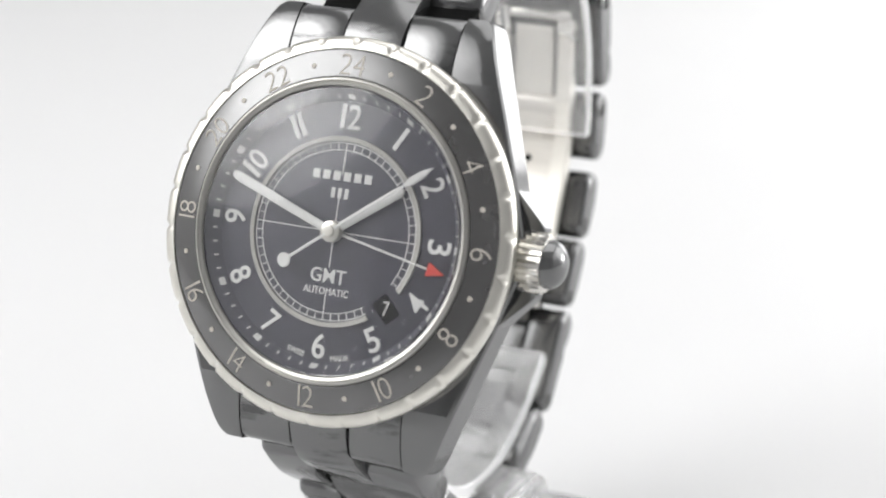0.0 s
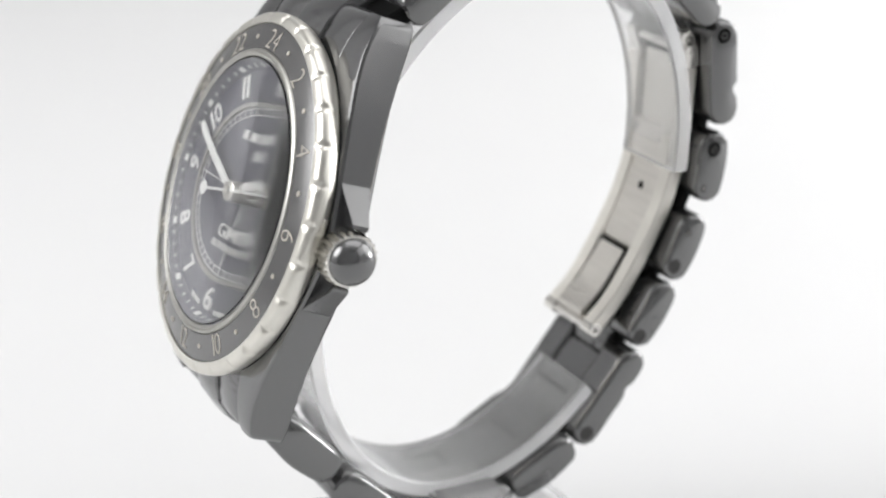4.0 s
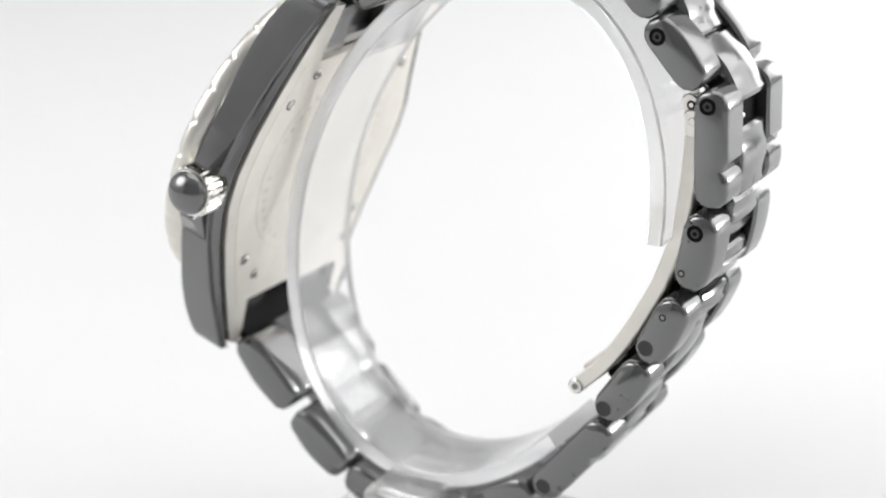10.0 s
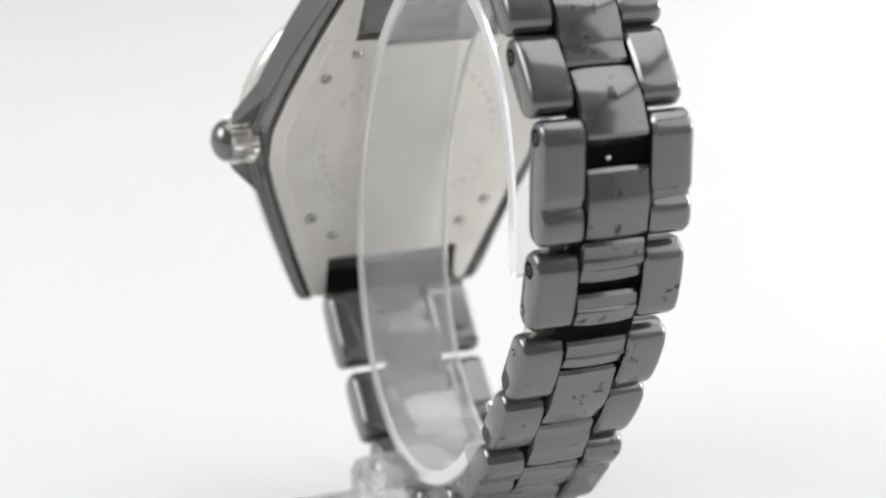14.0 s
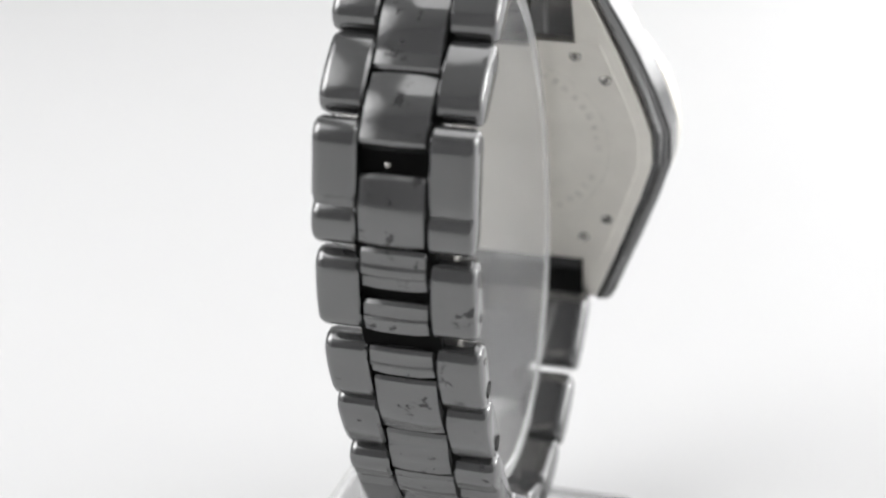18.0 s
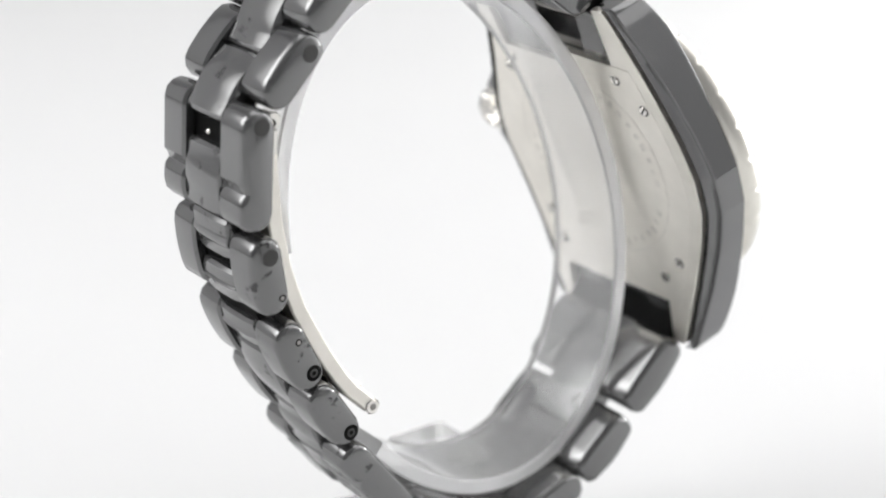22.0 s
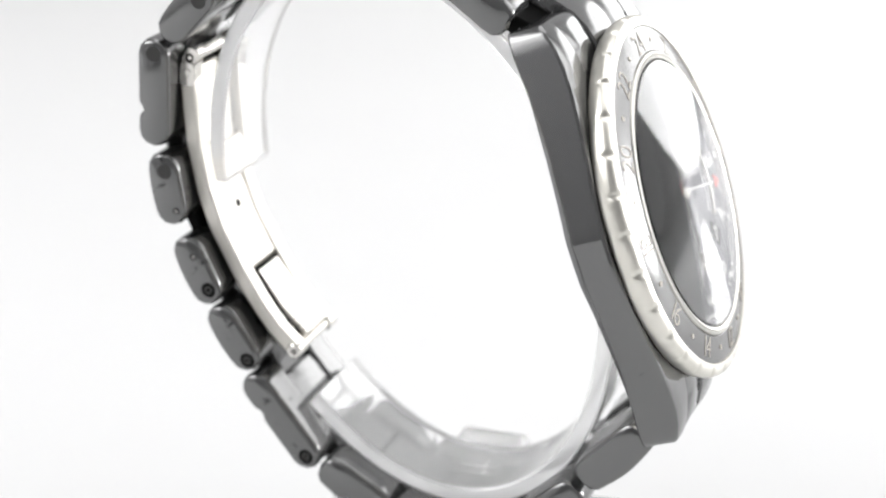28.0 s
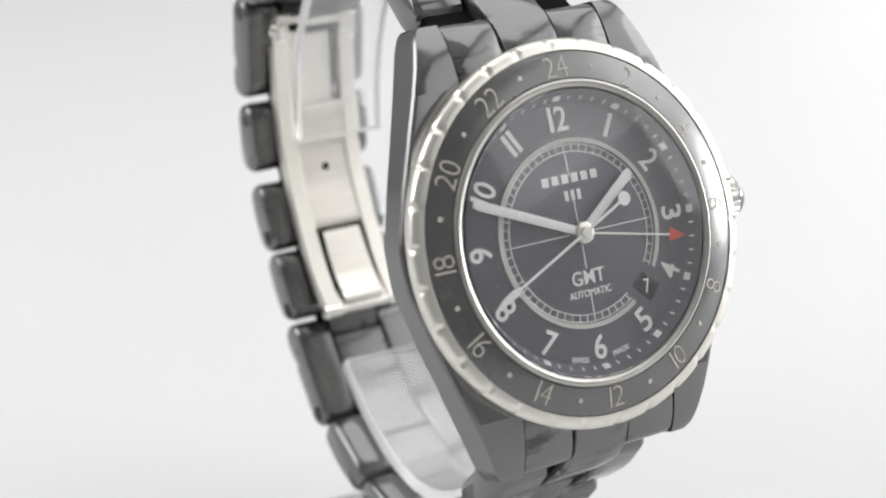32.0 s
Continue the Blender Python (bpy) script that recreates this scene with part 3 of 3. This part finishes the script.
hi = [bm.verts.new((x * MM, y * MM, -0.05 * MM)) for x, y in arrow]
for k in range(3):
    bm.faces.new((lo[k], lo[(k + 1) % 3], hi[(k + 1) % 3], hi[k]))
bm.faces.new(hi)
bm.faces.new(lo[::-1])
part("arrow_tip", bm, RED, gmt_hand, "red triangular arrow tip")
seconds_hand = pointer("seconds_hand", [(-0.16, -5.6), (-0.16, 0), (-0.14, 9.8), (-0.45, 10.6), (-0.38, 12.2), (0, 13.5), (0.38, 12.2), (0.45, 10.6), (0.14, 9.8), (0.16, 0), (0.16, -5.6)], 0.58, 0.14, LUME, "thin white seconds hand with round counterweight")
part("counterweight", lathe([(0.01, 0.55), (0.75, 0.55), (0.8, 0.62), (0.75, 0.74), (0.01, 0.74)], 24), LUME, seconds_hand).location = (0, -6.2 * MM, 0)
part("hub", lathe([(1.15, -0.3), (1.15, 0.56), (1.02, 0.66), (0.62, 0.68), (0.55, 0.88), (0.01, 0.9)], 32), BEZEL, watch, "steel centre hub")
hour_hand.matrix_local = clock_pose(54.3, 0, 0)
gmt_hand.matrix_local = clock_pose(101.6, 0, 0)

# ---- folding clasp inside the bracelet ----
BLADE = [(31.5, -49.2), (29.7, -50.3), (27.5, -51.1), (21.0, -53.0), (15.0, -54.0), (10.0, -54.05), (4.0, -53.3), (-2.0, -52.0), (-4.6, -50.9), (-7.0, -49.6)]


def blade_run(y0, y1, x0, x1, thick=1.8, lift=0.0, n=14, rise=0.0):
    pts = []
    for k in range(n):
        y = y0 + (y1 - y0) * k / (n - 1)
        j = next(q for q in range(len(BLADE) - 1) if BLADE[q + 1][0] <= y + 1e-6)
        p, q = Vector(BLADE[j]), Vector(BLADE[j + 1])
        f = (p.x - y) / (p.x - q.x)
        pts.append(p.lerp(q, f) + Vector((0, lift + rise * k / (n - 1))))
    dx = drift(-52)
    return bar_mesh([(dx + x, strip(pts, thick / 2, thick / 2, i)) for x, i in ((x0, 0.2), (x0 + 0.15, 0), (x1 - 0.15, 0), (x1, 0.2))])


clasp = part("clasp_blade", blade_run(28.9, -6.0, -5.6, -3.4), BACK, watch, "curved satin steel folding clasp blade")
part("clasp_rail", blade_run(28.9, -6.0, 3.4, 5.6), BACK, clasp)
part("clasp_bridge", blade_run(20.0, 4.5, -3.5, 3.5, 1.3), BRUSHED, clasp)
part("clasp_bridge", blade_run(-4.4, -6.0, -3.5, 3.5, 1.2), STEEL, clasp)
part("clasp_tongue", blade_run(29.4, 20.7, -2.95, 2.6, 0.9, -0.45), BACK, clasp)
part("clasp_tongue", blade_run(3.5, -5.3, -2.8, 2.8, 0.9, 0.5, rise=0.6), BRUSHED, clasp)
# dark sheets added as the shade between clasp blade and links
part("clasp_shade", blade_run(20.2, -4.0, -3.3, 3.3, 0.9, -1.4), DARK, clasp)
part("clasp_shade", blade_run(28.0, 20.4, -3.3, 3.3, 0.5, -1.9), DARK, clasp)
# dark sheet whose rim draws the shaded gap round the lower tongue
part("tongue_shade", blade_run(3.9, -5.2, -3.15, 3.15, 0.3, 0.8), DARK, clasp)
cx = drift(-50)
for side in (1, -1):
    # hinge at the upper end: an eye with its pin, and a block with a bright screw
    xo, xi = cx + side * 5.6, cx + side * 3.4
    eye = part("hinge_eye", bar_mesh([(x, strip([(31.4, -49.0), (31.2, -49.3), (30.9, -49.6)], 0.95, 0.95, i)) for x, i in ((xi, 0.1), (xo - side * 0.35, 0), (xo - side * 0.2, 0.12))]), STEEL, clasp)
    part("pin_socket", rod((xi, 31.2, -49.35), (xo - side * 0.17, 31.2, -49.35), 0.52, 16), DARK, eye)
    part("pin", rod((xi, 31.2, -49.35), (xo - side * 0.12, 31.2, -49.35), 0.3, 14, 0.04), STEEL, eye)
    block = part("hinge_block", bar_mesh([(x, strip([(30.0, -50.15), (29.4, -50.45), (28.9, -50.65)], 1.0, 1.0, i, None, 0.6)) for x, i in ((xi, 0.1), (xo - side * 0.1, 0), (xo + side * 0.08, 0.15))]), STEEL, clasp)
    part("screw", rod((xi, 29.7, -50.3), (xo + side * 0.25, 29.7, -50.3), 0.52, 16, 0.12), STEEL, block)
    part("pin", rod((xi, -6.5, -49.9), (xo + side * 0.2, -6.5, -49.9), 0.95, 20, 0.15), STEEL, clasp)
    part("pin_head", rod((xo, -6.5, -49.9), (xo + side * 0.3, -6.5, -49.9), 0.42, 14, 0.06), PIN, clasp)
part("hinge_pin", rod((cx - 5.4, -6.5, -49.9), (cx + 5.4, -6.5, -49.9), 0.7, 14, 0.1), STEEL, clasp)
part("hinge_pin", rod((cx - 3.6, 31.2, -49.35), (cx + 3.6, 31.2, -49.35), 0.75, 14, 0.1), STEEL, clasp)
part("clasp_screw", rod((-1.1, 11.96, -53.9), (-1.1, 11.96, -53.3), 0.5, 12), DARK, clasp)

# ---- clear stand: an open oval band on a stem and a square foot ----
stand = tagged(new("watch_stand"), "clear acrylic oval watch stand on white table", "stand")
STAND_TURN = -25.44


def to_stand(x, y, z):
    """From the watch's space, in mm, to the stand's, in metres."""
    w = WATCH_POSE @ Vector((x * MM, y * MM, z * MM))
    return Matrix.Rotation(radians(-STAND_TURN), 4, "Z") @ w


bm = bmesh.new()
loops = []
NB = 110
cy, cz, ry, rz_, LEAN = 3.83, -31.1, 34.7, 23.7, -0.019
START, SPAN = 291.5, 308.5
for k in range(NB + 1):
    a = radians(START + SPAN * k / NB)
    dy, dz = math.cos(a), math.sin(a)
    ring = []
    for x, t in ((-5.75, 0.0), (-6.0, 0.25), (-6.0, 1.75), (-5.75, 2.0), (5.75, 2.0), (6.0, 1.75), (6.0, 0.25), (5.75, 0.0)):
        u, v = dy * (ry - t), dz * (rz_ - t)
        y, z = cy + u * math.cos(LEAN) - v * math.sin(LEAN), cz + u * math.sin(LEAN) + v * math.cos(LEAN)
        ring.append(bm.verts.new(to_stand(x + 0.8 + 0.02 * y, y, z)))
    loops.append(ring)
for a, b in zip(loops, loops[1:]):
    for k in range(8):
        bm.faces.new((a[k], a[(k + 1) % 8], b[(k + 1) % 8], b[k]))
bm.faces.new(loops[0][::-1])
bm.faces.new(loops[-1])
band = part("band", bm, ACRYLIC, stand, "clear bent acrylic band")
band.data.materials.append(EDGE_WHITE)
for f in band.data.polygons:
    if abs(f.normal.x) > 0.6 or len(f.vertices) > 4:
        f.material_index = 1
low = min((to_stand(0, 6 + 38 * math.cos(radians(d)), -30.2 + 22.3 * math.sin(radians(d))) for d in range(360)), key=lambda v: v.z)
# side arm: out from under the band, then down to the foot beside the bracelet
bm = bmesh.new()
arm = [(0.0, low.z + 0.0012), (0.0, low.z - 0.0005), (0.0088, low.z - 0.0005), (0.0088, 0.0046), (0.0118, 0.0046), (0.0118, low.z + 0.0014), (0.0109, low.z + 0.0022), (0.005, low.z + 0.0022)]
sides = [[bm.verts.new((x, -0.0019 + s * 0.0044, z)) for x, z in arm] for s in (-1, 1)]
for k in range(len(arm)):
    bm.faces.new((sides[0][k], sides[0][(k + 1) % len(arm)], sides[1][(k + 1) % len(arm)], sides[1][k]))
bm.faces.new(sides[0][::-1])
bm.faces.new(sides[1])
bmesh.ops.bevel(bm, geom=list(bm.edges), offset=0.0005, segments=2, affect="EDGES")
part("arm", bm, ACRYLIC, stand, "clear acrylic side arm")
bm = slab(-0.0197, 0.0197, -0.0197, 0.0197, 0.0, 0.0045)
bmesh.ops.bevel(bm, geom=list(bm.edges), offset=0.0005, segments=2, affect="EDGES")
part("foot", bm, ACRYLIC, stand, "clear square acrylic foot")
for ob in stand.children:
    ob.visible_shadow = False


def motions():
    turns = [0.5 * k for k in range(65)]
    walk(watch, [(t, Matrix.Rotation(radians(-SPIN * t), 4, "Z") @ WATCH_POSE) for t in turns])
    walk(stand, [(t, pose(0, 0, 0, 0, 0, STAND_TURN - SPIN * t)) for t in turns])
    walk(seconds_hand, [(float(t), pose(0, 0, 0, 0, 0, -(53 + 6 * t))) for t in range(33)])
    walk(minute_hand, [(float(t), pose(0, 0, 0, 0, 0, -(289.9 + 0.1 * t))) for t in range(0, 33, 4)])


motions()
